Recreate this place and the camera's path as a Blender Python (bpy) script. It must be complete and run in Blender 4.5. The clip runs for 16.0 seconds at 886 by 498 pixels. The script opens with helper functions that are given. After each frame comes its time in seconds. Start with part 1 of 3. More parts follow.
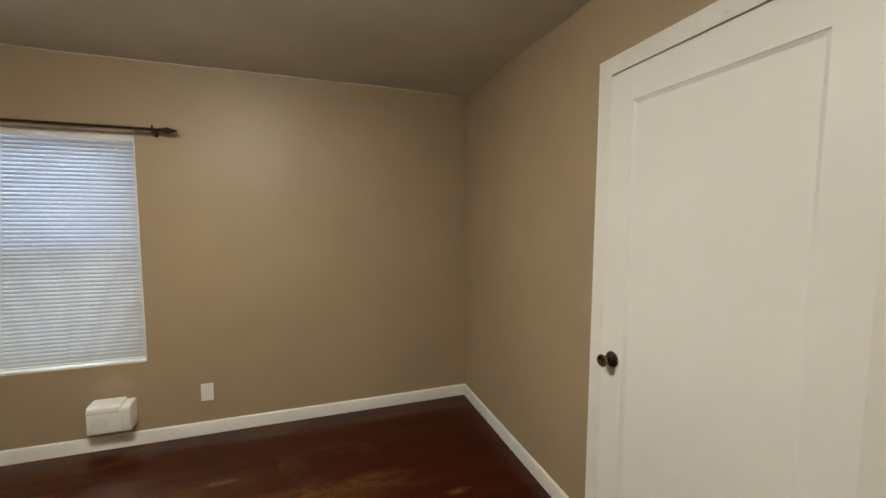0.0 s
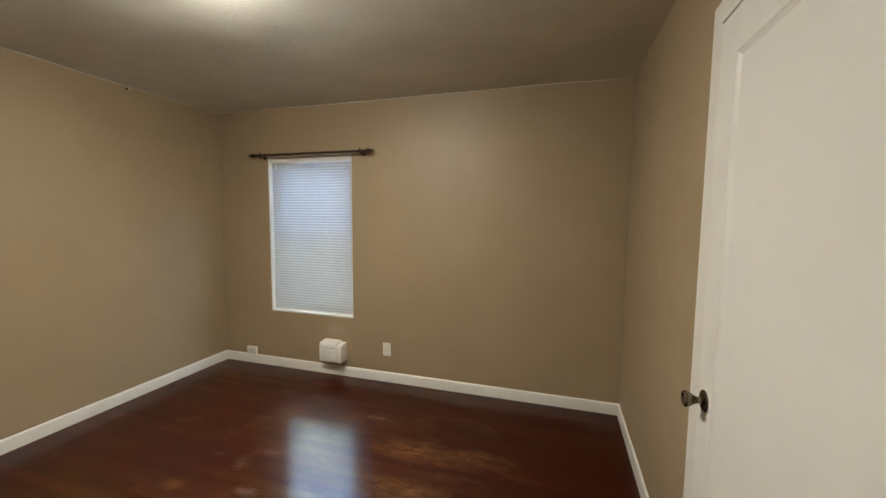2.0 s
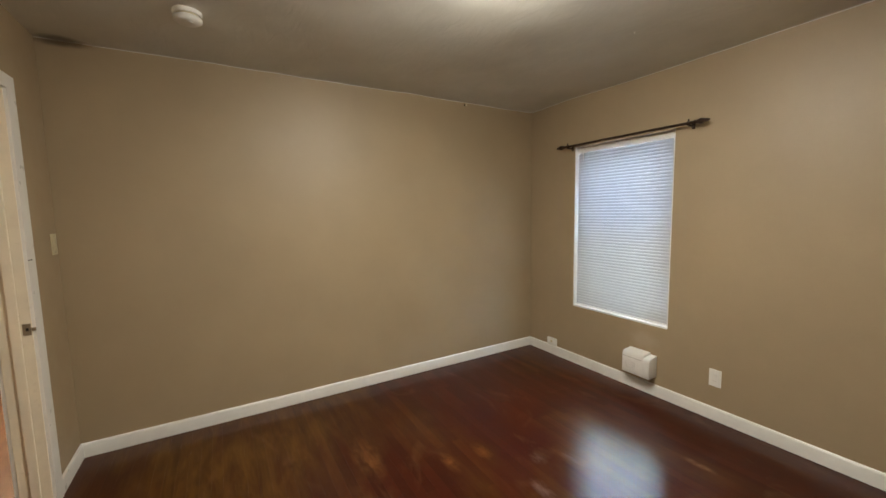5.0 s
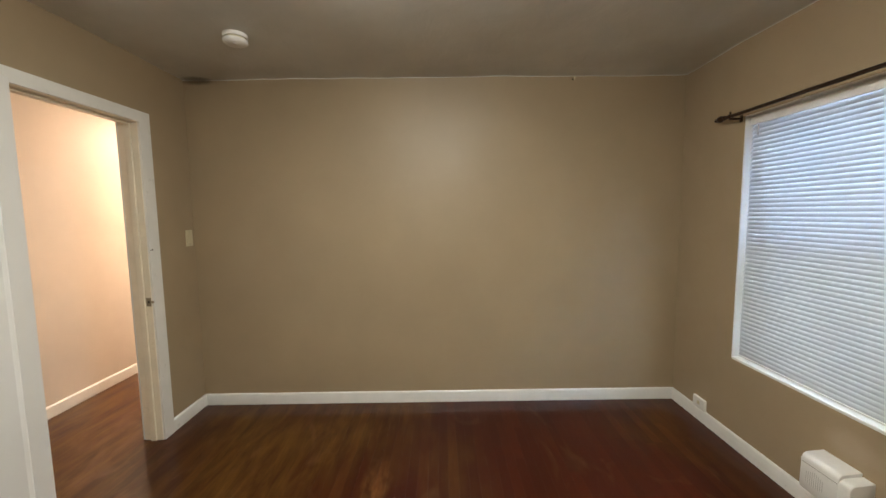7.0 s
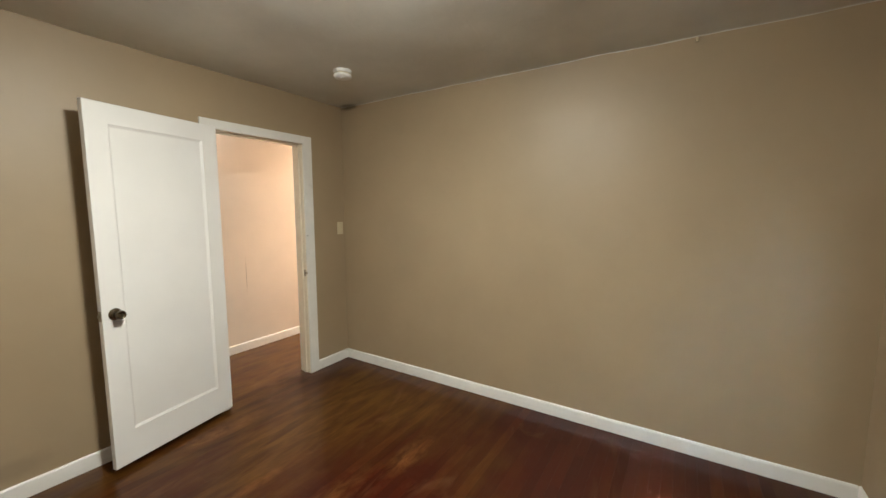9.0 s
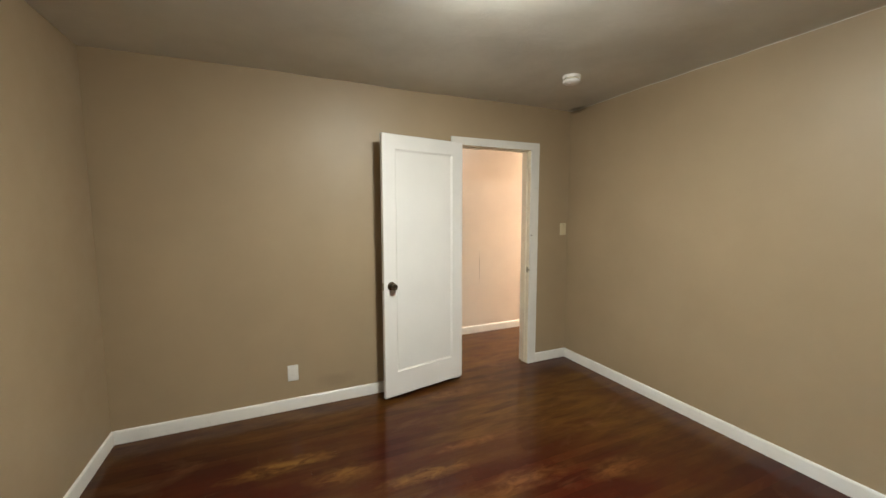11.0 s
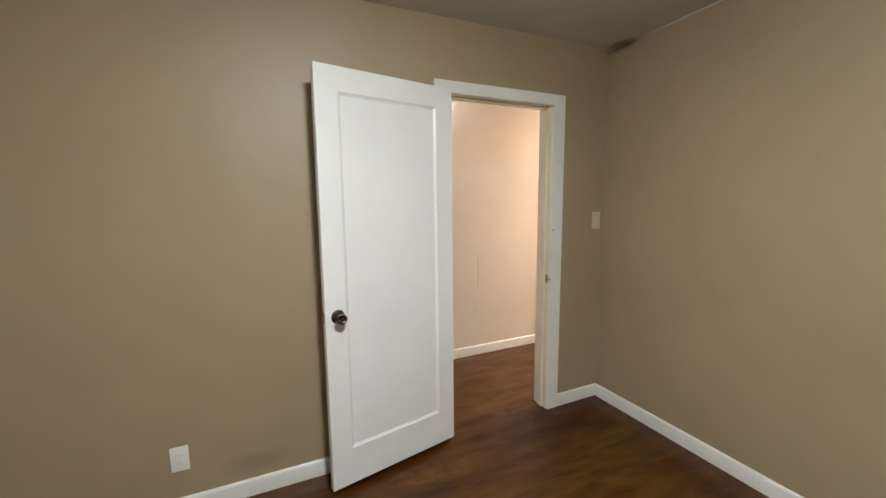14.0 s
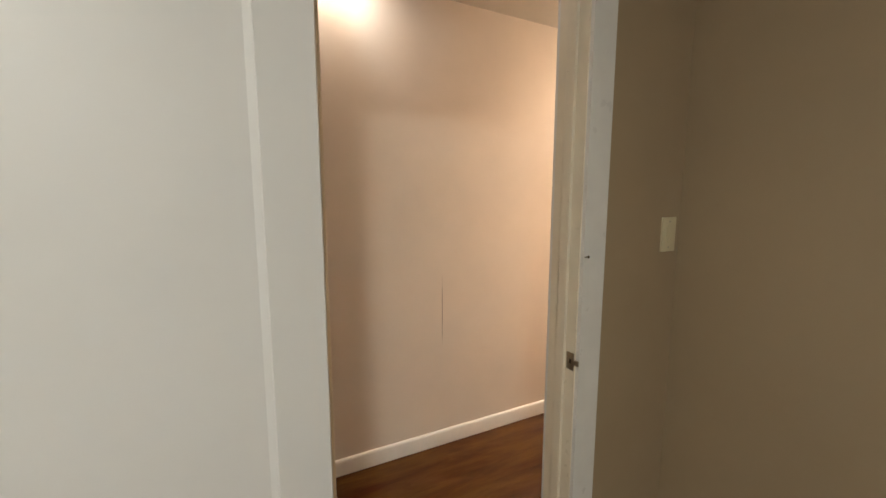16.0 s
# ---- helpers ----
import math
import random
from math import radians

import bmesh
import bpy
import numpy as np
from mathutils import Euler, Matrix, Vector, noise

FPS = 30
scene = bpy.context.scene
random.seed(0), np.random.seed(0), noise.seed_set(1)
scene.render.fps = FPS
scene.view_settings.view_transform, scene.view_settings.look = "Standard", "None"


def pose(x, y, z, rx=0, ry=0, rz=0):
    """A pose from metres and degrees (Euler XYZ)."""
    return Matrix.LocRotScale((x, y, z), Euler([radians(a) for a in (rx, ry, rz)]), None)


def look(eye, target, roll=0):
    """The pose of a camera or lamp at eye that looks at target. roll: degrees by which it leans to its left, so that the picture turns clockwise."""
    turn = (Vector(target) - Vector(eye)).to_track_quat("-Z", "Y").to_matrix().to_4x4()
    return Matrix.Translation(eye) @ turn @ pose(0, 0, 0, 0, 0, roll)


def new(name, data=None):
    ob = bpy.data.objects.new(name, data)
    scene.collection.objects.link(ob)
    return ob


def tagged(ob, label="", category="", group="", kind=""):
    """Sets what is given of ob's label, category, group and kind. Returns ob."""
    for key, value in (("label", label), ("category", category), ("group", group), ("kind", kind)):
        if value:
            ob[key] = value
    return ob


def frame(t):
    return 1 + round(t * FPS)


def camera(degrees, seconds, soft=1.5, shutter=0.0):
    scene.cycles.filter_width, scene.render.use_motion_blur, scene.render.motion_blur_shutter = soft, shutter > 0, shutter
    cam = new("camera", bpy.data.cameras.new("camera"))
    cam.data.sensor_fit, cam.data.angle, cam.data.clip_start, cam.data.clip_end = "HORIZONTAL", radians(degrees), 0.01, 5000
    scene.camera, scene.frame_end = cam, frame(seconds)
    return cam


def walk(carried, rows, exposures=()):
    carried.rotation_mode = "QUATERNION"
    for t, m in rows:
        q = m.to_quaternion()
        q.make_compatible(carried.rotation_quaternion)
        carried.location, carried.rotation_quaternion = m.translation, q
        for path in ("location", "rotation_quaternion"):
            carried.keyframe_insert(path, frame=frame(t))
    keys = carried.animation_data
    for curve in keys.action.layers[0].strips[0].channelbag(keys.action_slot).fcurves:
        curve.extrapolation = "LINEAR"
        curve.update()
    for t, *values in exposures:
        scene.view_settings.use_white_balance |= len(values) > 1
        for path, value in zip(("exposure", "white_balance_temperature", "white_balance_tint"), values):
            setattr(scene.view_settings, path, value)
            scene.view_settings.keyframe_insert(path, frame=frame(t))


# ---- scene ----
cam = camera(98.5, 16.0)
PATH = [
    (0, (0.233, 0.223, 1.488), (0.871, 2.112, 1.328), 0.2),
    (0.5, (0.467, 0.117, 1.481), (0.736, 2.091, 1.304), 1.2),
    (1, (0.698, 0.111, 1.457), (0.627, 2.1, 1.259), 1.6),
    (1.5, (0.835, 0.135, 1.477), (0.51, 2.099, 1.287), 1.1),
    (2, (0.946, 0.116, 1.477), (0.367, 2.023, 1.307), 0.5),
    (2.5, (0.961, 0.058, 1.481), (0.164, 1.886, 1.327), 0.2),
    (3, (0.951, 0.033, 1.48), (-0.051, 1.758, 1.333), -0.0),
    (3.5, (0.923, 0.011, 1.473), (-0.27, 1.609, 1.323), -0.3),
    (4, (0.814, 0.025, 1.473), (-0.552, 1.477, 1.312), -0.9),
    (4.5, (0.742, 0.091, 1.462), (-0.798, 1.356, 1.286), -1.2),
    (5, (0.746, 0.282, 1.461), (-0.972, 1.287, 1.265), -1.0),
    (5.2, (0.744, 0.347, 1.448), (-1.034, 1.243, 1.256), -0.7),
    (7.5, (0.574, 1.672, 1.477), (-1.405, 1.443, 1.294), -0.8),
    (8, (0.563, 1.983, 1.471), (-1.369, 1.502, 1.285), -0.4),
    (8.5, (0.502, 2.201, 1.469), (-1.33, 1.428, 1.252), 0.1),
    (9, (0.383, 2.308, 1.498), (-1.297, 1.244, 1.289), -0.1),
    (9.5, (0.341, 2.406, 1.526), (-1.122, 1.058, 1.318), -0.4),
    (10, (0.376, 2.467, 1.516), (-0.857, 0.904, 1.32), -0.5),
    (12.3, (0.44, 2.38, 1.463), (-0.091, 0.465, 1.232), -0.3),
    (12.5, (0.402, 2.277, 1.478), (-0.129, 0.365, 1.23), -0.5),
    (13, (0.282, 2.014, 1.478), (-0.301, 0.119, 1.215), -0.8),
    (13.5, (0.059, 1.791, 1.478), (-0.566, -0.092, 1.225), -0.9),
    (14, (-0.116, 1.479, 1.463), (-0.94, -0.326, 1.212), -0.6),
    (14.5, (-0.329, 1.15, 1.461), (-1.301, -0.579, 1.204), -0.6),
    (15, (-0.55, 0.851, 1.447), (-1.592, -0.838, 1.198), -0.2),
    (15.5, (-0.756, 0.6, 1.429), (-1.746, -1.121, 1.189), 0.1),
    (16, (-0.947, 0.306, 1.429), (-1.824, -1.474, 1.178), 0.0),
]
walk(cam, [(t, look(eye, target, roll)) for t, eye, target, roll in PATH],
     [(0, -0.28, 6500, 10), (2, -0.25, 6500, 10), (4, -0.20, 6500, 11), (5, -0.10, 6450, 11), (7.5, -0.10, 6100, 9), (9.5, 0.14, 6050, 8),
      (13, 0.10, 5850, 7), (14.5, -0.10, 5600, 8), (15.5, -0.36, 5980, 8), (16, -0.47, 6150, 9)])

# ---- light ----
world = bpy.data.worlds.new("world")
scene.world = world
world.use_nodes = True
wn = world.node_tree
sky = wn.nodes.new("ShaderNodeTexSky")
sky.sky_type, sky.sun_disc = "NISHITA", False
sky.sun_elevation, sky.sun_rotation = radians(48), radians(200)
wn.links.new(sky.outputs[0], wn.nodes["Background"].inputs[0])
wn.nodes["Background"].inputs[1].default_value = 0.08
world.cycles.sampling_method = "NONE"

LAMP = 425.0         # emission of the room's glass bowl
HALL_LAMP = 580.0
HALL_BEAM = 8.5
SKY_GLOW = 250.0

# room: inner faces
X0, X1, Y0, Y1, ZC = -2.283, 1.42, -0.53, 3.14, 2.46
YH0, YH1, HX0, HX1 = -1.585, -0.645, -4.6, 0.5      # hallway beyond the open door
WX0, WX1, WZ0, WZ1 = -1.71, -0.818, 0.552, 2.022   # window opening
DX0, DX1, DZ = -1.812, -1.078, 2.054               # doorway to the hallway
EY0, EY1, EZ = 0.706, 1.532, 2.072                 # closet doorway in the east wall


# ---- materials ----
class Nodes:
    """A short hand for node materials."""

    def __init__(self, name):
        self.mat = bpy.data.materials.new(name)
        self.mat.use_nodes = True
        self.tree = self.mat.node_tree
        self.shader = self.tree.nodes["Principled BSDF"]
        self.out = self.tree.nodes["Material Output"]
        self.pos = self.add("ShaderNodeNewGeometry").outputs["Position"]

    def add(self, kind, **values):
        n = self.tree.nodes.new(kind)
        for k, v in values.items():
            n.inputs[k].default_value = v
        return n

    def link(self, a, b):
        self.tree.links.new(a, b)

    def mapped(self, scale, source=None, offset=(0, 0, 0)):
        m = self.add("ShaderNodeMapping")
        m.inputs["Scale"].default_value = scale
        m.inputs["Location"].default_value = offset
        self.link(source or self.pos, m.inputs["Vector"])
        return m.outputs[0]

    def noise(self, scale, detail=4, rough=0.55, stretch=(1, 1, 1), warp=0.0):
        n = self.add("ShaderNodeTexNoise", Scale=scale, Detail=detail, Roughness=rough, Distortion=warp)
        self.link(self.mapped(stretch), n.inputs["Vector"])
        return n.outputs["Fac"]

    def span(self, source, lo, hi, a=0.0, b=1.0):
        n = self.add("ShaderNodeMapRange")
        n.inputs["From Min"].default_value, n.inputs["From Max"].default_value = lo, hi
        n.inputs["To Min"].default_value, n.inputs["To Max"].default_value = a, b
        self.link(source, n.inputs["Value"])
        return n.outputs["Result"]

    def math(self, op, a, b):
        n = self.add("ShaderNodeMath")
        n.operation = op
        for i, v in enumerate((a, b)):
            if isinstance(v, (int, float)):
                n.inputs[i].default_value = v
            else:
                self.link(v, n.inputs[i])
        return n.outputs[0]

    def mix(self, fac, a, b):
        n = self.add("ShaderNodeMix")
        n.data_type = "RGBA"
        for s, v in ((0, fac), (6, a), (7, b)):
            if isinstance(v, (int, float)):
                n.inputs[s].default_value = v
            elif isinstance(v, tuple):
                n.inputs[s].default_value = (*v, 1)
            else:
                self.link(v, n.inputs[s])
        return n.outputs[2]

    def bump(self, height, strength, distance):
        b = self.add("ShaderNodeBump", Strength=strength, Distance=distance)
        self.link(height, b.inputs["Height"])
        self.link(b.outputs[0], self.shader.inputs["Normal"])

    def base(self, colour):
        if isinstance(colour, tuple):
            self.shader.inputs["Base Color"].default_value = (*colour, 1)
        else:
            self.link(colour, self.shader.inputs["Base Color"])

    def rough(self, value):
        if isinstance(value, (int, float)):
            self.shader.inputs["Roughness"].default_value = value
        else:
            self.link(value, self.shader.inputs["Roughness"])

    def blot(self, centre, size, soft=0.6):
        """1 inside a soft ellipsoid with a ragged edge, 0 outside."""
        m = self.add("ShaderNodeMapping")
        m.vector_type = "TEXTURE"
        m.inputs["Location"].default_value, m.inputs["Scale"].default_value = centre, size
        self.link(self.pos, m.inputs["Vector"])
        d = self.add("ShaderNodeVectorMath")
        d.operation = "LENGTH"
        self.link(m.outputs[0], d.inputs[0])
        far = self.math("ADD", d.outputs["Value"], self.span(self.noise(14), 0, 1, -0.35, 0.35))
        return self.span(far, 1.0, 1.0 - soft)


def paint(name, colour, rough=0.5, grain=0.10, marks=0.05, scale=110, blots=(), brush=0.0, streaks=0.0):
    """Rolled wall paint: fine stipple, faint uneven patches, slow waves of the plaster."""
    n = Nodes(name)
    dim = tuple(c * (1 - marks * 2) for c in colour)
    c = n.mix(n.span(n.noise(1.7, 5, 0.6), 0.3, 0.7), dim, colour)
    c = n.mix(n.span(n.noise(26, 4, 0.7), 0.62, 0.8, 0, 0.25), c, tuple(v * 0.86 for v in colour))
    for centre, size, tint, amount in blots:
        c = n.mix(n.math("MULTIPLY", n.blot(centre, size), amount), c, tint)
    n.base(c)
    n.rough(n.span(n.noise(9, 3), 0.3, 0.7, rough - 0.02, rough + 0.05))
    h = n.math("ADD", n.math("MULTIPLY", n.noise(scale, 2, 0.5), 0.10), n.math("MULTIPLY", n.noise(4, 2), 0.25))
    h = n.math("ADD", h, n.math("MULTIPLY", n.noise(30, 2), 0.22))
    if brush:
        h = n.math("ADD", h, n.math("MULTIPLY", n.noise(4.5, 4, 0.55, (1, 1.8, 1), 2.2), brush))
    if streaks:
        h = n.math("ADD", h, n.math("MULTIPLY", n.noise(7, 2, 0.5, (1, 1, 0.16), 0.6), streaks))
    n.bump(h, grain, 0.004)
    return n.mat


def plain(name, colour, rough=0.4, metal=0.0, marks=0.06, scale=12, bump=0.1):
    n = Nodes(name)
    n.base(n.mix(n.span(n.noise(scale, 4, 0.6), 0.35, 0.75), colour, tuple(c * (1 - marks * 2.5) for c in colour)))
    n.rough(n.span(n.noise(scale * 2.3, 3), 0.3, 0.7, rough * 0.85, rough * 1.2))
    n.shader.inputs["Metallic"].default_value = metal
    if bump:
        n.bump(n.noise(scale * 12, 3), bump, 0.001)
    return n.mat


DARK_BROWN = (0.045, 0.03, 0.018)
M_WALL = paint("tan_wall_paint", (0.374, 0.287, 0.179), 0.47, blots=(
    # ragged dark blot at the wall top in the door corner
    ((X0, -0.42, ZC - 0.01), (0.07, 0.14, 0.032), DARK_BROWN, 0.6),
    # low darker patch on the door wall, paler one above the vent box
    ((0.02, Y0, 0.17), (0.16, 0.05, 0.07), (0.2, 0.15, 0.1), 0.35),
    ((-1.0, Y1, 0.42), (0.14, 0.05, 0.08), (0.47, 0.38, 0.28), 0.4)))
M_HALL = paint("hallway_wall_paint", (0.77, 0.69, 0.595), 0.36, grain=0.15, streaks=0.9, blots=(
    ((-1.874, YH0, 0.80), (0.0028, 0.03, 0.22), (0.12, 0.08, 0.06), 0.8),))
M_CEIL = paint("ceiling_paint", (0.65, 0.63, 0.565), 0.50, grain=0.36, marks=0.08, scale=60, brush=1.7, blots=(
    ((X0 + 0.02, -0.42, ZC), (0.06, 0.13, 0.05), DARK_BROWN, 0.6),))
M_TRIM = plain("white_trim_paint", (0.78, 0.77, 0.725), 0.32, marks=0.03, scale=9, bump=0)
# white jamb paint tinted cream: the hallway's warm light is put into the colour
M_JAMB = plain("warm_lit_jamb_paint", (0.80, 0.73, 0.58), 0.32, marks=0.04, scale=9, bump=0)
M_DOOR = plain("white_door_paint", (0.80, 0.795, 0.765), 0.42, marks=0.02, scale=3, bump=0)
M_PLASTIC = plain("white_plastic", (0.80, 0.785, 0.74), 0.38, marks=0.03, scale=20)
M_IVORY = plain("ivory_plastic", (0.62, 0.55, 0.36), 0.4, marks=0.03, scale=20)
M_DARK = plain("dark_slot", (0.03, 0.028, 0.025), 0.6)
M_BRONZE = plain("dark_bronze", (0.045, 0.026, 0.016), 0.38, metal=0.6, scale=40)
M_KNOB = plain("aged_nickel", (0.21, 0.18, 0.13), 0.24, metal=1.0, marks=0.15, scale=60)
M_NICKEL = plain("brushed_nickel", (0.66, 0.61, 0.53), 0.34, metal=1.0, scale=60)
M_STEEL = plain("zinc_plate", (0.42, 0.38, 0.30), 0.4, metal=1.0, scale=60)
M_VENTGREY = plain("grey_plastic", (0.40, 0.37, 0.32), 0.5)
M_VENTSLOT = plain("shaded_plastic", (0.58, 0.56, 0.52), 0.5)
M_SUB = plain("subfloor", (0.02, 0.01, 0.006), 0.8)
M_VINYL = plain("white_vinyl", (0.80, 0.80, 0.79), 0.35, marks=0.02)
M_GREY = plain("grey_exterior", (0.30, 0.29, 0.27), 0.8, scale=3)


def floor_wood():
    """Dark red stained strip oak under worn varnish."""
    n = Nodes("stained_oak")
    info = n.add("ShaderNodeObjectInfo")
    rnd = info.outputs["Random"]
    grain = n.noise(7, 5, 0.55, (1.0, 14, 1), 0.5)
    wear = n.noise(0.85, 5, 0.52, (0.6, 1.0, 1), 0.6)
    tread = wear
    xyz = n.add("ShaderNodeSeparateXYZ")
    n.link(n.pos, xyz.inputs[0])
    wear = n.math("ADD", wear, n.span(xyz.outputs["Y"], -0.2, 2.2, 0.075, -0.075))   # most trodden by the door
    wear = n.math("ADD", wear, n.span(xyz.outputs["Y"], -0.5, -0.8, 0, 0.14))        # the hallway is worn bare
    wear = n.math("ADD", wear, n.span(rnd, 0, 1, -0.02, 0.02))
    fine = n.noise(6, 4, 0.6, (0.4, 1.8, 1), 0.5)
    c = n.mix(n.span(rnd, 0, 1), (0.030, 0.0036, 0.0011), (0.047, 0.0062, 0.0018))
    c = n.mix(n.span(grain, 0.40, 0.75, 0, 0.28), c, (0.022, 0.0050, 0.0022))
    worn = n.mix(n.span(grain, 0.35, 0.75), (0.108, 0.050, 0.0090), (0.084, 0.037, 0.0066))
    fade = n.math("MULTIPLY", n.span(wear, 0.42, 0.64), n.span(fine, 0.30, 0.64, 0.15, 1.0))
    c = n.mix(n.math("MULTIPLY", fade, 0.9), c, worn)
    scuff = n.math("MULTIPLY", n.span(n.noise(2.6, 4, 0.55, (0.6, 1.2, 1), 1.2), 0.58, 0.74), 0.28)
    c = n.mix(scuff, c, (0.16, 0.080, 0.034))
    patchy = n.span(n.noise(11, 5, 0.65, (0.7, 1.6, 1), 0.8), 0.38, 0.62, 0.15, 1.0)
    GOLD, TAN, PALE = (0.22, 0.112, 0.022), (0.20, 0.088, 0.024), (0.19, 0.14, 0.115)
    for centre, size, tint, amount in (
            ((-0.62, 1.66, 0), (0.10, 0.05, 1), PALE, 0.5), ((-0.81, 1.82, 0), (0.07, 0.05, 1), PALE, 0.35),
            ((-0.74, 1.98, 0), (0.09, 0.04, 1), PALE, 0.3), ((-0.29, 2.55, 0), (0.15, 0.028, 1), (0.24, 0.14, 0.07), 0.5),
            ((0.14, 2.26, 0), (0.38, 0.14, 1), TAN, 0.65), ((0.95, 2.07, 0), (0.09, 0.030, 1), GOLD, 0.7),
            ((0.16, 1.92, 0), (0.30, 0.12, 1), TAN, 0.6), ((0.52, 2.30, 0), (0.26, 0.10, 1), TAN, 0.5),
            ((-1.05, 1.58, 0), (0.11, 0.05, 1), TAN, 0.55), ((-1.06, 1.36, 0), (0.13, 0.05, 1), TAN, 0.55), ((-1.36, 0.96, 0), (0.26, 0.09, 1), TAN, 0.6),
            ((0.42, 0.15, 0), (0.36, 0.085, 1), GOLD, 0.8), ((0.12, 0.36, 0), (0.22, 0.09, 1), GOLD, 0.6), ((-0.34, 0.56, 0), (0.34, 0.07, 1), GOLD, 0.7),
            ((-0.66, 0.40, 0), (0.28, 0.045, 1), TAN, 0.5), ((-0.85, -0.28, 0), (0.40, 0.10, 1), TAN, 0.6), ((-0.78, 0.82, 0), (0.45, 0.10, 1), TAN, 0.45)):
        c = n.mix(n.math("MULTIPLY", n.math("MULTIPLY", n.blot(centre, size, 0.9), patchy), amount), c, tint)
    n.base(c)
    r = n.math("ADD", n.span(tread, 0.35, 0.7, 0.32, 0.42), n.span(fine, 0.3, 0.7, -0.02, 0.04))
    n.rough(r)
    n.shader.inputs["Specular IOR Level"].default_value = 0.04
    n.shader.inputs["Coat Weight"].default_value = 0.45
    n.shader.inputs["Coat IOR"].default_value = 1.56
    n.link(n.span(n.noise(2.2, 3, 0.5, (0.6, 1.2, 1)), 0.3, 0.7, 0.13, 0.22), n.shader.inputs["Coat Roughness"])
    h = n.math("ADD", n.math("MULTIPLY", grain, 0.12), n.math("MULTIPLY", n.noise(3.2, 3, 0.5, (0.6, 2.2, 1)), 1.0))
    n.bump(h, 0.20, 0.004)
    return n.mat


M_FLOOR = floor_wood()


def slat_mat():
    n = Nodes("blind_slat")
    n.base(n.mix(n.span(n.noise(30, 3), 0.3, 0.7), (0.46, 0.46, 0.455), (0.43, 0.43, 0.425)))
    n.rough(0.4)
    t = n.add("ShaderNodeBsdfTranslucent")
    t.inputs["Color"].default_value = (0.84, 0.88, 0.86, 1)
    m = n.add("ShaderNodeMixShader", Fac=0.020)
    n.link(n.shader.outputs[0], m.inputs[1])
    n.link(t.outputs[0], m.inputs[2])
    n.link(m.outputs[0], n.out.inputs["Surface"])
    return n.mat


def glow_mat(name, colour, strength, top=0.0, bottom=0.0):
    """Lit glass. Between the heights top and bottom its emission rises, standing in for unbuilt bulbs."""
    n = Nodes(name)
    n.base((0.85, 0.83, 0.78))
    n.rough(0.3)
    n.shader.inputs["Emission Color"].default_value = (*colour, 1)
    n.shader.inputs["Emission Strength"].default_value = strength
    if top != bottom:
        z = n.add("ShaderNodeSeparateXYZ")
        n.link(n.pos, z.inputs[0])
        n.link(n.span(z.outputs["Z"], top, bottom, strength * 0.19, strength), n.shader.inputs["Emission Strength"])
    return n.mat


def glass_mat():
    n = Nodes("window_glass")
    n.base((1, 1, 1))
    n.rough(0.0)
    n.shader.inputs["Transmission Weight"].default_value = 1.0
    n.shader.inputs["IOR"].default_value = 1.45
    return n.mat


def screen_mat():
    n = Nodes("insect_screen")
    n.base((0.12, 0.12, 0.09))
    n.rough(0.7)
    t = n.add("ShaderNodeBsdfTransparent")
    t.inputs["Color"].default_value = (1.0, 0.96, 0.86, 1)
    m = n.add("ShaderNodeMixShader", Fac=0.88)
    n.link(n.shader.outputs[0], m.inputs[1])
    n.link(t.outputs[0], m.inputs[2])
    n.link(m.outputs[0], n.out.inputs["Surface"])
    return n.mat


M_SLAT, M_GLASS, M_SCREEN = slat_mat(), glass_mat(), screen_mat()
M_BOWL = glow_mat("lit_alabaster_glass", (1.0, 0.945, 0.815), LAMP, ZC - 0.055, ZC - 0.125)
M_HALLBOWL = glow_mat("lit_hall_glass", (1.0, 0.78, 0.60), HALL_LAMP)


# ---- mesh helpers ----
def box(bm, a, b, bevel=0.0, seg=2):
    """A box from corner a to corner b, its edges rounded."""
    lo, hi = [min(p) for p in zip(a, b)], [max(p) for p in zip(a, b)]
    made = bmesh.ops.create_cube(bm, size=1.0)["verts"]
    for v in made:
        v.co = [l + (c + 0.5) * (h - l) for c, l, h in zip(v.co, lo, hi)]
    if bevel:
        edges = list({e for v in made for e in v.link_edges})
        bmesh.ops.bevel(bm, geom=edges, offset=bevel, segments=seg, affect="EDGES", profile=0.5)
    return bm


def boxed(a, b, bevel=0.0, seg=2):
    return box(bmesh.new(), a, b, bevel, seg)


def lathe(bm, profile, m=Matrix(), seg=32):
    """Turns (radius, height) rows round the local z axis."""
    rings = []
    for r, z in profile:
        if r < 1e-6:
            rings.append([bm.verts.new(m @ Vector((0, 0, z)))])
        else:
            rings.append([bm.verts.new(m @ Vector((r * math.cos(2 * math.pi * i / seg), r * math.sin(2 * math.pi * i / seg), z))) for i in range(seg)])
    for p, q in zip(rings, rings[1:]):
        for i in range(seg):
            j = (i + 1) % seg
            if len(p) == 1 and len(q) == 1:
                continue
            if len(p) == 1:
                bm.faces.new((p[0], q[j], q[i]))
            elif len(q) == 1:
                bm.faces.new((p[i], p[j], q[0]))
            else:
                bm.faces.new((p[i], p[j], q[j], q[i]))
    return bm


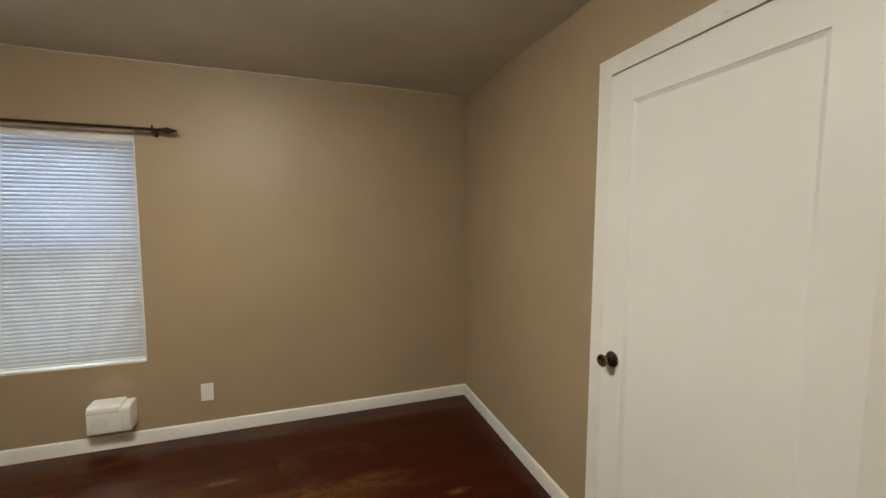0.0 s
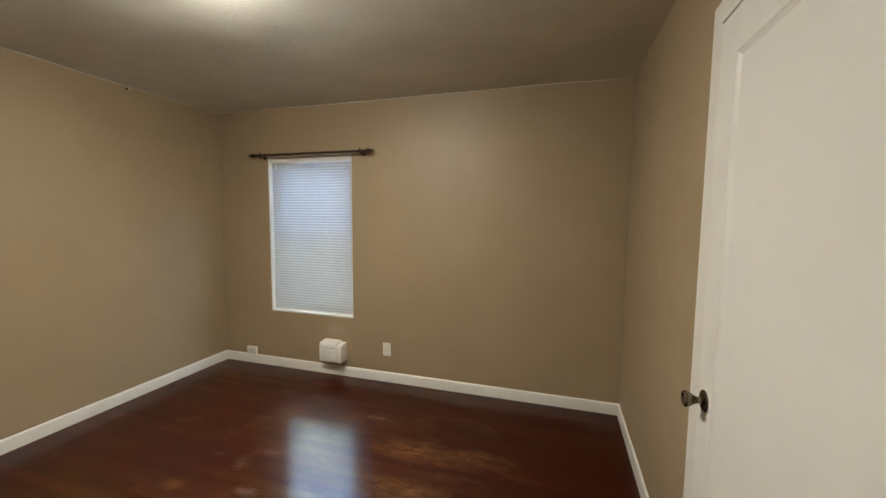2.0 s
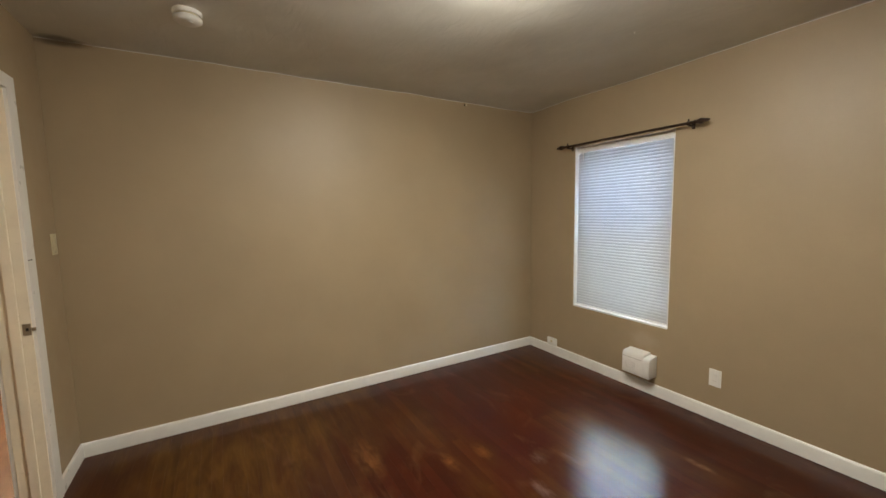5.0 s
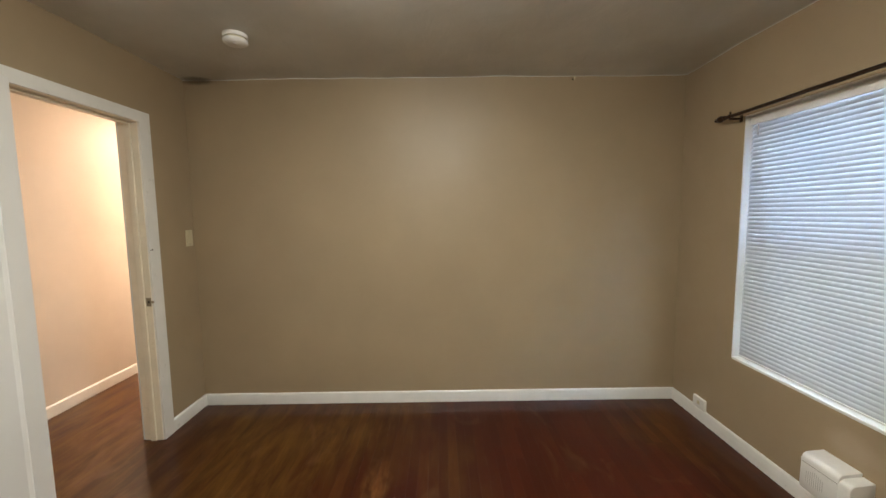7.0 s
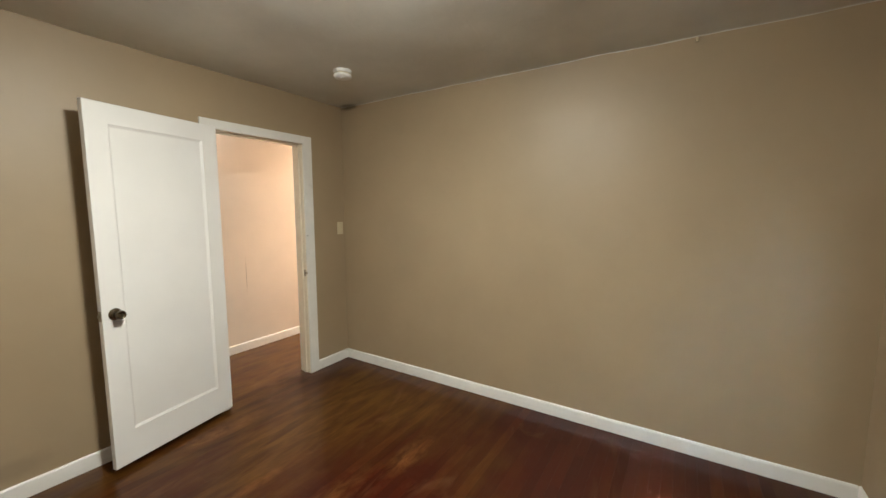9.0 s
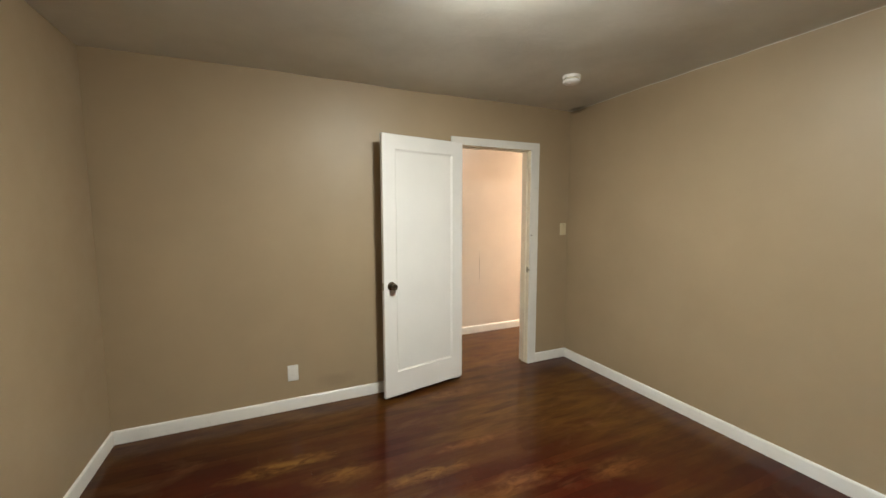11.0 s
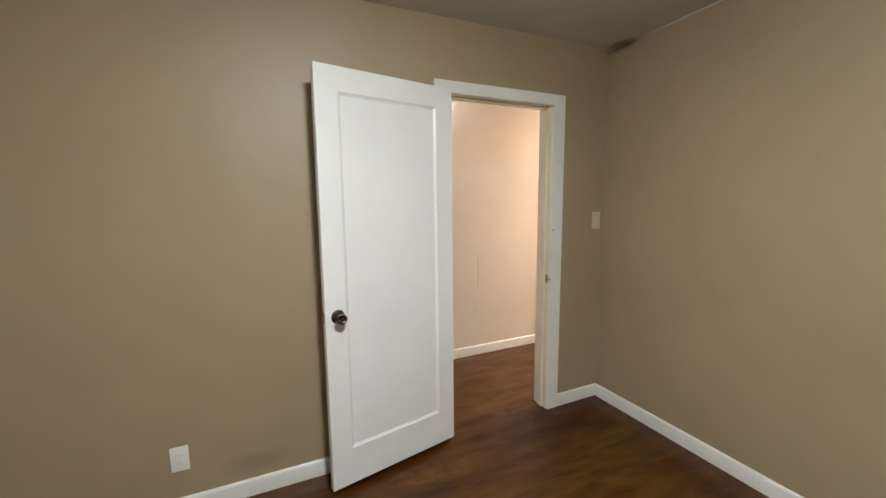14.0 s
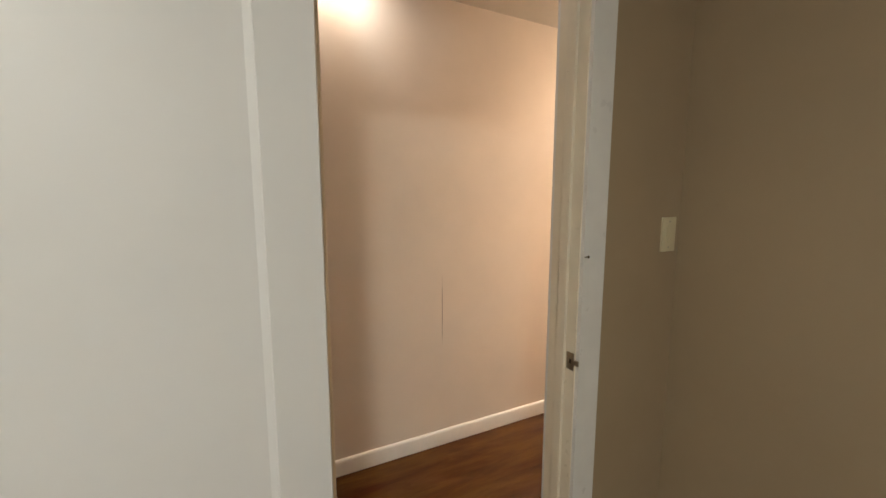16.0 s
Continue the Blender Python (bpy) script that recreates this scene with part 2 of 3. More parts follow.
def extrude_profile(bm, profile, start, along, out, up=Vector((0, 0, 1))):
    """Sweeps a closed (out, up) profile along a straight line."""
    start, along, out = Vector(start), Vector(along), Vector(out)
    a = [bm.verts.new(start + out * p + up * q) for p, q in profile]
    b = [bm.verts.new(start + along + out * p + up * q) for p, q in profile]
    n = len(profile)
    for i in range(n):
        j = (i + 1) % n
        bm.faces.new((a[i], a[j], b[j], b[i]))
    bm.faces.new(a[::-1])
    bm.faces.new(b)
    return bm


def mesh_of(name, bm, material, smooth=False):
    bmesh.ops.recalc_face_normals(bm, faces=bm.faces[:])
    me = bpy.data.meshes.new(name)
    bm.to_mesh(me)
    bm.free()
    me.materials.append(material)
    if smooth:
        me.shade_smooth()
        me.set_sharp_from_angle(angle=radians(smooth))
    return me


def part(name, bm, material, parent, label="", smooth=False, at=None):
    ob = new(name, mesh_of(name, bm, material, smooth))
    ob.parent = parent
    if at is not None:
        ob.matrix_basis = at
    return tagged(ob, label)


def thing(name, m, label, category, group="", kind=""):
    ob = new(name)
    ob.empty_display_size = 0.1
    ob.matrix_basis = m
    return tagged(ob, label, category, group, kind)


def structure(name, bm, material, label, category, smooth=False):
    return tagged(new(name, mesh_of(name, bm, material, smooth)), label, category, "", "structure")


# ---- walls, floor, ceilings ----
T = 0.20
HT = 2.62
bm = bmesh.new()
box(bm, (X0 - T, Y1, -0.1), (WX0, Y1 + T, HT))
box(bm, (WX1, Y1, -0.1), (X1 + T, Y1 + T, HT))
box(bm, (WX0, Y1, -0.1), (WX1, Y1 + T, WZ0))
box(bm, (WX0, Y1, WZ1), (WX1, Y1 + T, HT))
structure("wall_north", bm, M_WALL, "tan painted plaster wall with a window opening", "wall")
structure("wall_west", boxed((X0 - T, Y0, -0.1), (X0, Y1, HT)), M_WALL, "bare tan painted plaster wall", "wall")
bm = bmesh.new()
box(bm, (X1, Y0, -0.1), (X1 + 0.06, EY0 - 0.02, HT))
box(bm, (X1, EY1 + 0.02, -0.1), (X1 + 0.06, Y1, HT))
box(bm, (X1, EY0 - 0.02, EZ + 0.02), (X1 + 0.06, EY1 + 0.02, HT))
box(bm, (X1 + 0.06, Y0, -0.1), (X1 + T, Y1, HT))
structure("wall_east", bm, M_WALL, "tan painted plaster wall with a closet doorway", "wall")
bm = bmesh.new()
box(bm, (X0 - T, YH1, -0.1), (DX0 - 0.02, Y0, HT))
box(bm, (DX1 + 0.02, YH1, -0.1), (X1 + T, Y0, HT))
box(bm, (DX0 - 0.02, YH1, DZ + 0.02), (DX1 + 0.02, Y0, HT))
structure("wall_south", bm, M_WALL, "tan painted plaster wall with a doorway to the hallway", "wall")

bm = bmesh.new()
box(bm, (HX0 - 0.1, YH0 - 0.12, -0.1), (HX1 + 0.1, YH0, HT))
structure("wall_hallway", bm, M_HALL, "beige hallway wall with a thin crack and warm light", "wall")
structure("wall_hallway_west", boxed((HX0 - 0.1, YH0, -0.1), (HX0, YH1, HT)), M_HALL, "plain beige wall closing the hallway", "wall")
structure("wall_hallway_east", boxed((HX1, YH0, -0.1), (HX1 + 0.1, YH1, HT)), M_HALL, "plain beige wall closing the hallway", "wall")
structure("wall_hallway_north", boxed((HX0 - 0.1, YH1, -0.1), (X0 - T, YH1 + 0.12, HT)), M_HALL, "plain beige wall closing the hallway", "wall")


def sag(x, y, wave):
    """How far the hand-plastered ceiling strays from level."""
    p = Vector((x, y, 0))
    return wave * (noise.noise(p * 0.9) + 0.35 * noise.noise(p * 3.1) + 0.16 * noise.noise(p * 8.0))


def ceiling_sheet(x0, x1, y0, y1, z, wave, step=0.04):
    """A hand-plastered ceiling that is nowhere quite level, with a solid back."""
    bm = bmesh.new()
    nx, ny = max(2, round((x1 - x0) / step)), max(2, round((y1 - y0) / step))
    rows = []
    for i in range(nx + 1):
        row = []
        for j in range(ny + 1):
            x, y = x0 + (x1 - x0) * i / nx, y0 + (y1 - y0) * j / ny
            row.append(bm.verts.new((x, y, z + sag(x, y, wave))))
        rows.append(row)
    for i in range(nx):
        for j in range(ny):
            bm.faces.new((rows[i][j], rows[i][j + 1], rows[i + 1][j + 1], rows[i + 1][j]))
    box(bm, (x0, y0, z + 0.06), (x1, y1, z + 0.14))
    return bm


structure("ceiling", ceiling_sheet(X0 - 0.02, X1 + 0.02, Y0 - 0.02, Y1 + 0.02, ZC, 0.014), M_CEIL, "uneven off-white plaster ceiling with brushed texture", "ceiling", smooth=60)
structure("ceiling_hallway", ceiling_sheet(HX0 - 0.02, HX1 + 0.02, YH0 - 0.02, YH1 + 0.02, 2.462, 0.004), M_CEIL, "off-white plaster ceiling of the hallway", "ceiling", smooth=60)
structure("roof_slab", boxed((HX0 - 0.1, YH0 - 0.12, HT), (X1 + T, Y1 + T, HT + 0.1)), M_GREY, "plain slab closing the house above", "roof")



def paint_edge(name, start, end, out, height=0.006, proud=0.002):
    """The lip of ceiling paint that runs onto the top of a wall, following the sag."""
    bm = bmesh.new()
    a, b, o = Vector(start), Vector(end), Vector(out) * proud
    rows = []
    for i in range(91):
        p = a.lerp(b, i / 90)
        top = ZC + sag(p.x, p.y, 0.014)
        low = top - height * (0.6 + 0.8 * abs(noise.noise(p * 5.0)))
        rows.append([bm.verts.new(v) for v in ((p.x, p.y, top), (p.x + o.x, p.y + o.y, top), (p.x + o.x, p.y + o.y, low), (p.x, p.y, low))])
    for p, q in zip(rows, rows[1:]):
        for i in range(4):
            bm.faces.new((p[i], p[(i + 1) % 4], q[(i + 1) % 4], q[i]))
    bm.faces.new(rows[0])
    bm.faces.new(rows[-1][::-1])
    structure(name, bm, M_CEIL, "thin uneven lip of ceiling paint along the wall top", "trim")


paint_edge("trim_west", (X0, Y0, 0), (X0, Y1, 0), (1, 0, 0))
paint_edge("trim_north", (X0, Y1, 0), (X1, Y1, 0), (0, -1, 0))

BASE = [(0, 0), (0.013, 0), (0.013, 0.073), (0.0115, 0.080), (0.008, 0.086), (0.003, 0.089), (0, 0.089)]


def baseboard(name, start, along, out, label="white painted baseboard with a rounded top edge"):
    structure(name, extrude_profile(bmesh.new(), BASE, start, along, out), M_TRIM, label, "baseboard", smooth=35)


CW, DCW = 0.074, 0.0925      # casing widths of the closet and of the hallway doorway
baseboard("baseboard_north", (X0, Y1, 0), (X1 - X0, 0, 0), (0, -1, 0))
baseboard("baseboard_west", (X0, Y0, 0), (0, Y1 - Y0 - 0.013, 0), (1, 0, 0))
baseboard("baseboard_east_1", (X1, EY1 + CW, 0), (0, Y1 - 0.013 - EY1 - CW, 0), (-1, 0, 0))
baseboard("baseboard_east_2", (X1, Y0, 0), (0, EY0 - CW - Y0, 0), (-1, 0, 0))
baseboard("baseboard_south_1", (X0 + 0.013, Y0, 0), (DX0 - DCW - X0 - 0.013, 0, 0), (0, 1, 0))
baseboard("baseboard_south_2", (DX1 + DCW, Y0, 0), (X1 - 0.013 - DX1 - DCW, 0, 0), (0, 1, 0))
baseboard("baseboard_hallway_1", (HX0, YH0, 0), (-1.874 - HX0, 0, 0), (0, 1, 0))
baseboard("baseboard_hallway_2", (-1.874, YH0, 0), (HX1 + 1.874, 0, 0), (0, 1, 0))


# ---- door frames and doors ----
def door_frame(name, m, width, height, depth, label, stop_at, back=True, reveal=0.004, cw=CW, head=CW):
    """Jambs, stops and flat casings. Local x runs along the wall, y out of the wall into the room, z up."""
    f = thing(name, m, label, "door frame", "", "structure")
    p = 0.016
    for x in (-cw, width):
        part("casing_leg", boxed((x + (reveal if x > 0 else 0), 0, 0), (x + cw - (reveal if x < 0 else 0), p, height + head)), M_TRIM, f)
    part("casing_head", boxed((-reveal, 0, height + 0.004), (width + reveal, p, height + head)), M_TRIM, f)
    part("jamb", boxed((-0.02, -depth, 0), (0, 0.003, height), 0.0015), M_JAMB, f)
    part("jamb", boxed((width, -depth, 0), (width + 0.02, 0.003, height), 0.0015), M_JAMB, f)
    part("head_jamb", boxed((-0.02, -depth, height), (width + 0.02, 0.003, height + 0.02), 0.0015), M_JAMB, f)
    if back:
        for x in (-cw, width):
            part("casing_leg", boxed((x + (0.004 if x > 0 else 0), -depth - p, 0), (x + cw - (0.004 if x < 0 else 0), -depth, height + head - 0.003), 0.0025), M_TRIM, f)
        part("casing_head", boxed((0.0, -depth - p + 0.0015, height + 0.004), (width, -depth, height + head), 0.0025), M_TRIM, f)
        part("stop", boxed((0, stop_at - 0.035, 0), (0.011, stop_at, height - 0.011), 0.002), M_JAMB, f)
        part("stop", boxed((width - 0.011, stop_at - 0.035, 0), (width, stop_at, height - 0.011), 0.002), M_JAMB, f)
        part("head_stop", boxed((0, stop_at - 0.035, height - 0.011), (width, stop_at, height), 0.002), M_JAMB, f)
    return f


def panel_slab(w, h, t, stile, top, bottom, e=0.0025):
    """A slab with one sunk flat panel on each face. x 0..w, y 0..t, z 0..h."""
    bm = bmesh.new()
    depth, slope = 0.010, 0.014

    def ring(y, inset, x0=0, z0=0, x1=w, z1=h):
        return [bm.verts.new((x0 + inset, y, z0 + inset)), bm.verts.new((x1 - inset, y, z0 + inset)),
                bm.verts.new((x1 - inset, y, z1 - inset)), bm.verts.new((x0 + inset, y, z1 - inset))]

    def band(a, b):
        for i in range(4):
            j = (i + 1) % 4
            bm.faces.new((a[i], a[j], b[j], b[i]))

    edge = {}
    for side in (0, 1):
        s = 1 if side == 0 else -1
        y = 0 if side == 0 else t
        rim, outer = ring(y + s * e, 0), ring(y, e)
        inner = ring(y, 0, stile, bottom, w - stile, h - top)
        lip = ring(y + s * 0.003, 0.002, stile, bottom, w - stile, h - top)
        sunk = ring(y + s * depth, slope, stile, bottom, w - stile, h - top)
        band(rim, outer), band(outer, inner), band(inner, lip), band(lip, sunk)
        bm.faces.new(sunk)
        edge[side] = rim
    band(edge[0], edge[1])
    return bm


def door_knob(parent, m):
    """Rosette, neck and a waisted round knob turned about local z, pointing out of the door."""
    part("rosette", lathe(bmesh.new(), [(0, 0), (0.033, 0), (0.034, 0.002), (0.032, 0.006), (0.022, 0.010), (0.015, 0.012), (0, 0.012)], m), M_KNOB, parent, "round aged nickel rosette", 40)
    part("knob", lathe(bmesh.new(), [(0, 0.011), (0.012, 0.011), (0.0105, 0.018), (0.0118, 0.026), (0.0165, 0.034), (0.0225, 0.043), (0.0258, 0.051),
                                     (0.0255, 0.056), (0.0225, 0.060), (0.019, 0.0605), (0.0170, 0.0585), (0.006, 0.0570), (0, 0.0570)], m), M_KNOB, parent, "round aged nickel door knob", 40)


def hinge(parent, x, y, z):
    bm = bmesh.new()
    lathe(bm, [(0, -0.046), (0.0055, -0.046), (0.0065, -0.044), (0.0065, 0.044), (0.0055, 0.046), (0, 0.046)], Matrix.Translation((x, y, z)), 14)
    lathe(bm, [(0, 0.046), (0.004, 0.047), (0.005, 0.051), (0.003, 0.054), (0, 0.055)], Matrix.Translation((x, y, z)), 12)
    part("hinge", bm, M_TRIM, parent, "painted-over butt hinge", 40)
    bm = bmesh.new()
    lathe(bm, [(0, -0.053), (0.0045, -0.052), (0.0055, -0.048), (0.0055, -0.0462), (0, -0.0462)], Matrix.Translation((x, y, z)), 12)
    part("hinge_pin", bm, M_KNOB, parent, "bare metal pin end", 40)


TD = 0.035
door_frame("door_frame_1", pose(DX0, Y0, 0), DX1 - DX0, DZ, Y0 - YH1, "white painted casing and jambs of the open hallway doorway", -0.036, cw=DCW, head=0.070)
door_frame("door_frame_2", pose(X1, EY0, 0, 0, 0, 90), EY1 - EY0, EZ, 0.06, "white painted casing round the closed closet door", -0.04, back=False, reveal=0.0)


def panel_door(name, m, w, label, backset, knob_z, stile, top, edge, both=True):
    d = thing(name, m, label, "door", "", "structure")
    part("slab", panel_slab(w, 2.03, TD, stile, top, 0.192, edge), M_DOOR, d)
    door_knob(d, pose(w - backset, TD, knob_z, -90))
    if both:
        door_knob(d, pose(w - backset, 0, knob_z, 90))
    part("latch_plate", boxed((w - 0.0005, TD / 2 - 0.0125, knob_z - 0.028), (w + 0.0012, TD / 2 + 0.0125, knob_z + 0.028), 0.0006), M_STEEL, d, "worn metal latch plate")
    bolt = bmesh.new()
    extrude_profile(bolt, [(0, 0), (0.010, 0), (0.010, 0.004), (0, 0.012)], (w + 0.001, TD / 2 - 0.006, knob_z - 0.008), (0, 0, 0.016), (1, 0, 0), Vector((0, 1, 0)))
    part("latch_bolt", bolt, M_STEEL, d, "bright metal latch bolt")
    return d


d1 = panel_door("door_1", pose(-1.060, -0.503, 0.035, 0, 0, 11.4), 0.752, "white one-panel interior door standing wide open", 0.061, 0.886, 0.106, 0.110, 0.0025)
for z in (0.22, 1.80):
    hinge(d1, -0.006, -0.004, z)
d2 = panel_door("door_2", pose(X1 - 0.0158 + TD, EY0, 0.038, 0, 0, 90), EY1 - EY0, "white one-panel closet door, closed", 0.062, 0.865, 0.115, 0.124, 0.0002, both=False)
for z in (0.22, 1.80):
    hinge(d2, 0.004, TD + 0.004, z)

plate = thing("strike_plate", pose(DX0, Y0, 0.930), "small worn strike plate let into the door jamb", "strike plate")
part("plate", boxed((0.0, -0.030, -0.028), (0.0015, 0.0, 0.028), 0.0006), M_STEEL, plate)
part("lip", boxed((-0.004, 0.001, -0.008), (0.0016, 0.017, 0.008), 0.0006), M_STEEL, plate)
part("bolt_hole", boxed((0.0014, -0.018, -0.007), (0.0022, -0.009, 0.007)), M_DARK, plate, "dark bolt hole")
nail = thing("casing_nail", pose(-1.821, Y0 + 0.016, 1.262), "small bent nail in the door casing", "nail")
part("shank", lathe(bmesh.new(), [(0, -0.004), (0.0018, -0.004), (0.0018, 0.010), (0.0045, 0.011), (0.0045, 0.013), (0, 0.0135)], pose(0, 0, 0, -78, 0, 14), 12), M_KNOB, nail, "", 40)

# ---- window, blind and curtain rod ----
WY = Y1 + 0.10       # face of the window frame
win = thing("window_1", pose(WX0, Y1, WZ0), "white vinyl sash window behind a closed mini blind", "window", "", "structure")
WW, WH = WX1 - WX0, WZ1 - WZ0
for a, b in (((-0.004, 0.001, 0), (0.008, 0.20, WH)), ((WW - 0.008, 0.001, 0), (WW + 0.004, 0.20, WH)), ((0.008, 0.001, WH - 0.008), (WW - 0.008, 0.20, WH + 0.004))):
    part("reveal_board", boxed(a, b, 0.001), M_TRIM, win, "white painted reveal")
part("sill", boxed((0.008, -0.004, -0.006), (WW - 0.008, 0.20, 0.010), 0.003), M_TRIM, win, "white painted sill")
for a, b in (((0.008, 0.10, 0.010), (0.045, 0.17, WH - 0.008)), ((WW - 0.045, 0.10, 0.010), (WW - 0.008, 0.17, WH - 0.008)),
             ((0.045, 0.10, 0.010), (WW - 0.045, 0.17, 0.045)), ((0.045, 0.10, WH - 0.045), (WW - 0.045, 0.17, WH - 0.008))):
    part("window_frame", boxed(a, b, 0.002), M_VINYL, win)
for nm, y, z0, z1 in (("lower_sash", 0.112, 0.045, WH / 2 + 0.02), ("upper_sash", 0.142, WH / 2 - 0.02, WH - 0.045)):
    bm = bmesh.new()
    box(bm, (0.045, y, z0), (0.082, y + 0.026, z1), 0.002)
    box(bm, (WW - 0.082, y, z0), (WW - 0.045, y + 0.026, z1), 0.002)
    box(bm, (0.0821, y, z0), (WW - 0.0821, y + 0.026, z0 + 0.04), 0.002)
    box(bm, (0.0821, y, z1 - 0.04), (WW - 0.0821, y + 0.026, z1), 0.002)
    sash = part(nm, bm, M_VINYL, win)
    pane = part("pane", boxed((0.08, y + 0.011, z0 + 0.035), (WW - 0.08, y + 0.015, z1 - 0.035)), M_GLASS, sash)
    pane.visible_shadow = False
# unseen; added to dim and warm the daylight on the lower slats
part("insect_screen", boxed((0.045, 0.176, 0.03), (WW - 0.045, 0.1765, WH / 2)), M_SCREEN, win, "unseen grey insect screen that dims and warms the lower sash")

blind = thing("window_blind", pose(WX0, Y1 + 0.047, WZ0), "closed white mini blind, glowing with cool daylight", "blind")
part("headrail", boxed((0.012, -0.016, WH - 0.046), (WW - 0.012, 0.022, WH - 0.010), 0.002), M_PLASTIC, blind, "white metal headrail")
part("valance", boxed((0.010, -0.022, WH - 0.058), (WW - 0.010, -0.0175, WH - 0.012), 0.0015), M_PLASTIC, blind, "white valance strip")
SLATS, PITCH, ZTOP = 55, 0.0252, WH - 0.070
prof = []
for i in range(7):                      # a shallow curved section, tilted almost shut
    u = i / 6 - 0.5
    prof.append((u * 0.0360, 0.0034 * (1 - (2 * u) ** 2)))
tilt = radians(60)
ct, st = math.cos(tilt), math.sin(tilt)


def slat_mesh():
    bm = bmesh.new()
    rows = []
    for x in (0.0090, WW / 2, WW - 0.0090):
        rows.append([bm.verts.new((x, p * ct - q * st, p * st + q * ct)) for p, q in prof])
    for a, b in zip(rows, rows[1:]):
        for i in range(len(prof) - 1):
            bm.faces.new((a[i], a[i + 1], b[i + 1], b[i]))
    return mesh_of("slat", bm, M_SLAT, 50)


slat = slat_mesh()
rng = random.Random(5)
for i in range(SLATS):
    ob = new("slat", slat)
    ob.parent = blind
    ob.matrix_basis = pose(0, 0, ZTOP - i * PITCH, rng.uniform(-0.12, 0.12), rng.uniform(-0.02, 0.02))
part("bottom_rail", boxed((0.012, -0.012, 0.0115), (WW - 0.012, 0.012, 0.0235), 0.004), M_PLASTIC, blind, "white bottom rail")
for x in (0.13, WW / 2, WW - 0.13):
    part("ladder_cord", boxed((x - 0.0005, 0.0180, 0.03), (x + 0.0005, 0.0190, WH - 0.05)), M_PLASTIC, blind, "thin white ladder cord")
hook = bmesh.new()
lathe(hook, [(0, -0.05), (0.003, -0.05), (0.003, 0.0), (0.0055, 0.003), (0.0055, 0.012), (0, 0.014)], pose(0.075, -0.027, WH - 0.075), 10)
part("wand_hook", hook, M_PLASTIC, blind, "clear stub of the tilt wand", 40)

RY, RZ = Y1 - 0.070, 2.027
rod = thing("curtain_rod", pose(-1.2175, Y1, RZ), "dark bronze curtain rod with pointed finials above the window", "curtain rod")
part("pole", lathe(bmesh.new(), [(0, -0.556), (0.0098, -0.556), (0.0098, 0.556), (0, 0.556)], pose(0, RY - Y1, 0, 0, 90), 20), M_BRONZE, rod, "", 40)
for s in (-1, 1):
    part("finial", lathe(bmesh.new(), [(0, 0.0), (0.012, 0.0), (0.014, 0.006), (0.011, 0.012), (0.013, 0.020), (0.0185, 0.034), (0.0195, 0.044), (0.015, 0.060),
                                       (0.010, 0.068), (0.0115, 0.074), (0.009, 0.084), (0.004, 0.094), (0, 0.097)], pose(s * 0.556, RY - Y1, 0, 0, 90 * s), 20), M_BRONZE, rod, "turned pointed finial", 40)
    bm = bmesh.new()
    box(bm, (s * 0.52 - 0.011, -0.005, -0.034), (s * 0.52 + 0.011, 0.0, 0.008), 0.002)
    box(bm, (s * 0.52 - 0.006, RY - Y1 - 0.004, -0.020), (s * 0.52 + 0.006, -0.004, -0.009), 0.002)
    lathe(bm, [(0.0099, -0.007), (0.0138, -0.007), (0.0138, 0.007), (0.0099, 0.007)], pose(s * 0.52, RY - Y1, 0, 0, 90), 18)
    box(bm, (s * 0.52 - 0.005, RY - Y1 - 0.004, 0.011), (s * 0.52 + 0.005, RY - Y1 + 0.004, 0.028), 0.002)
    part("bracket", bm, M_BRONZE, rod, "small bronze wall bracket with a thumb screw", 40)

# ---- ceiling fixtures ----
CX, CY = -0.43, 1.29


def dome_light(name, m, r, bowl_mat, label):
    lamp = thing(name, m, label, "ceiling light")
    part("pan", lathe(bmesh.new(), [(0, 0.02), (r, 0.02), (r, -0.006), (r * 0.985, -0.014), (r * 0.93, -0.024), (r * 0.86, -0.036), (r * 0.82, -0.047), (r * 0.79, -0.050), (r * 0.77, -0.047), (r * 0.77, -0.030), (0, -0.030)], seg=48), M_NICKEL, lamp, "brushed nickel pan", 30)
    bowl = [(r * 0.765, -0.030), (r * 0.765, -0.052), (r * 0.775, -0.060)]
    for i in range(1, 13):
        a = math.pi / 2 * i / 12
        bowl.append((r * 0.775 * math.cos(a) if i < 12 else 0.0, -0.060 - 0.068 * math.sin(a)))
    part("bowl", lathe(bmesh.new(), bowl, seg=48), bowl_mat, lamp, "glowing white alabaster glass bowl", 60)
    part("finial", lathe(bmesh.new(), [(0, -0.126), (0.010, -0.127), (0.011, -0.131), (0.006, -0.136), (0.008, -0.141), (0.004, -0.146), (0, -0.147)], seg=16), M_NICKEL, lamp, "small nickel finial", 40)
    return lamp


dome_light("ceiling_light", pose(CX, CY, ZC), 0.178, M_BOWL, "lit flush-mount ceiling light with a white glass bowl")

# unseen fixture and spot, added to throw a pale blob on the hallway wall
can = thing("unseen_downlight", pose(-1.31, -1.450, 2.462), "small unseen downlight, added to light a blob on the hallway wall", "downlight")
part("trim_ring", lathe(bmesh.new(), [(0.034, 0.0), (0.046, 0.0), (0.046, -0.004), (0.036, -0.006), (0.034, -0.004), (0.034, 0.0)], seg=28), M_TRIM, can, "", 40)
part("lens", lathe(bmesh.new(), [(0, -0.001), (0.022, -0.001), (0.022, -0.002), (0, -0.002)], seg=28), M_HALLBOWL, can, "glowing lens")
spot = new("blob_beam", bpy.data.lights.new("blob_beam", "SPOT"))
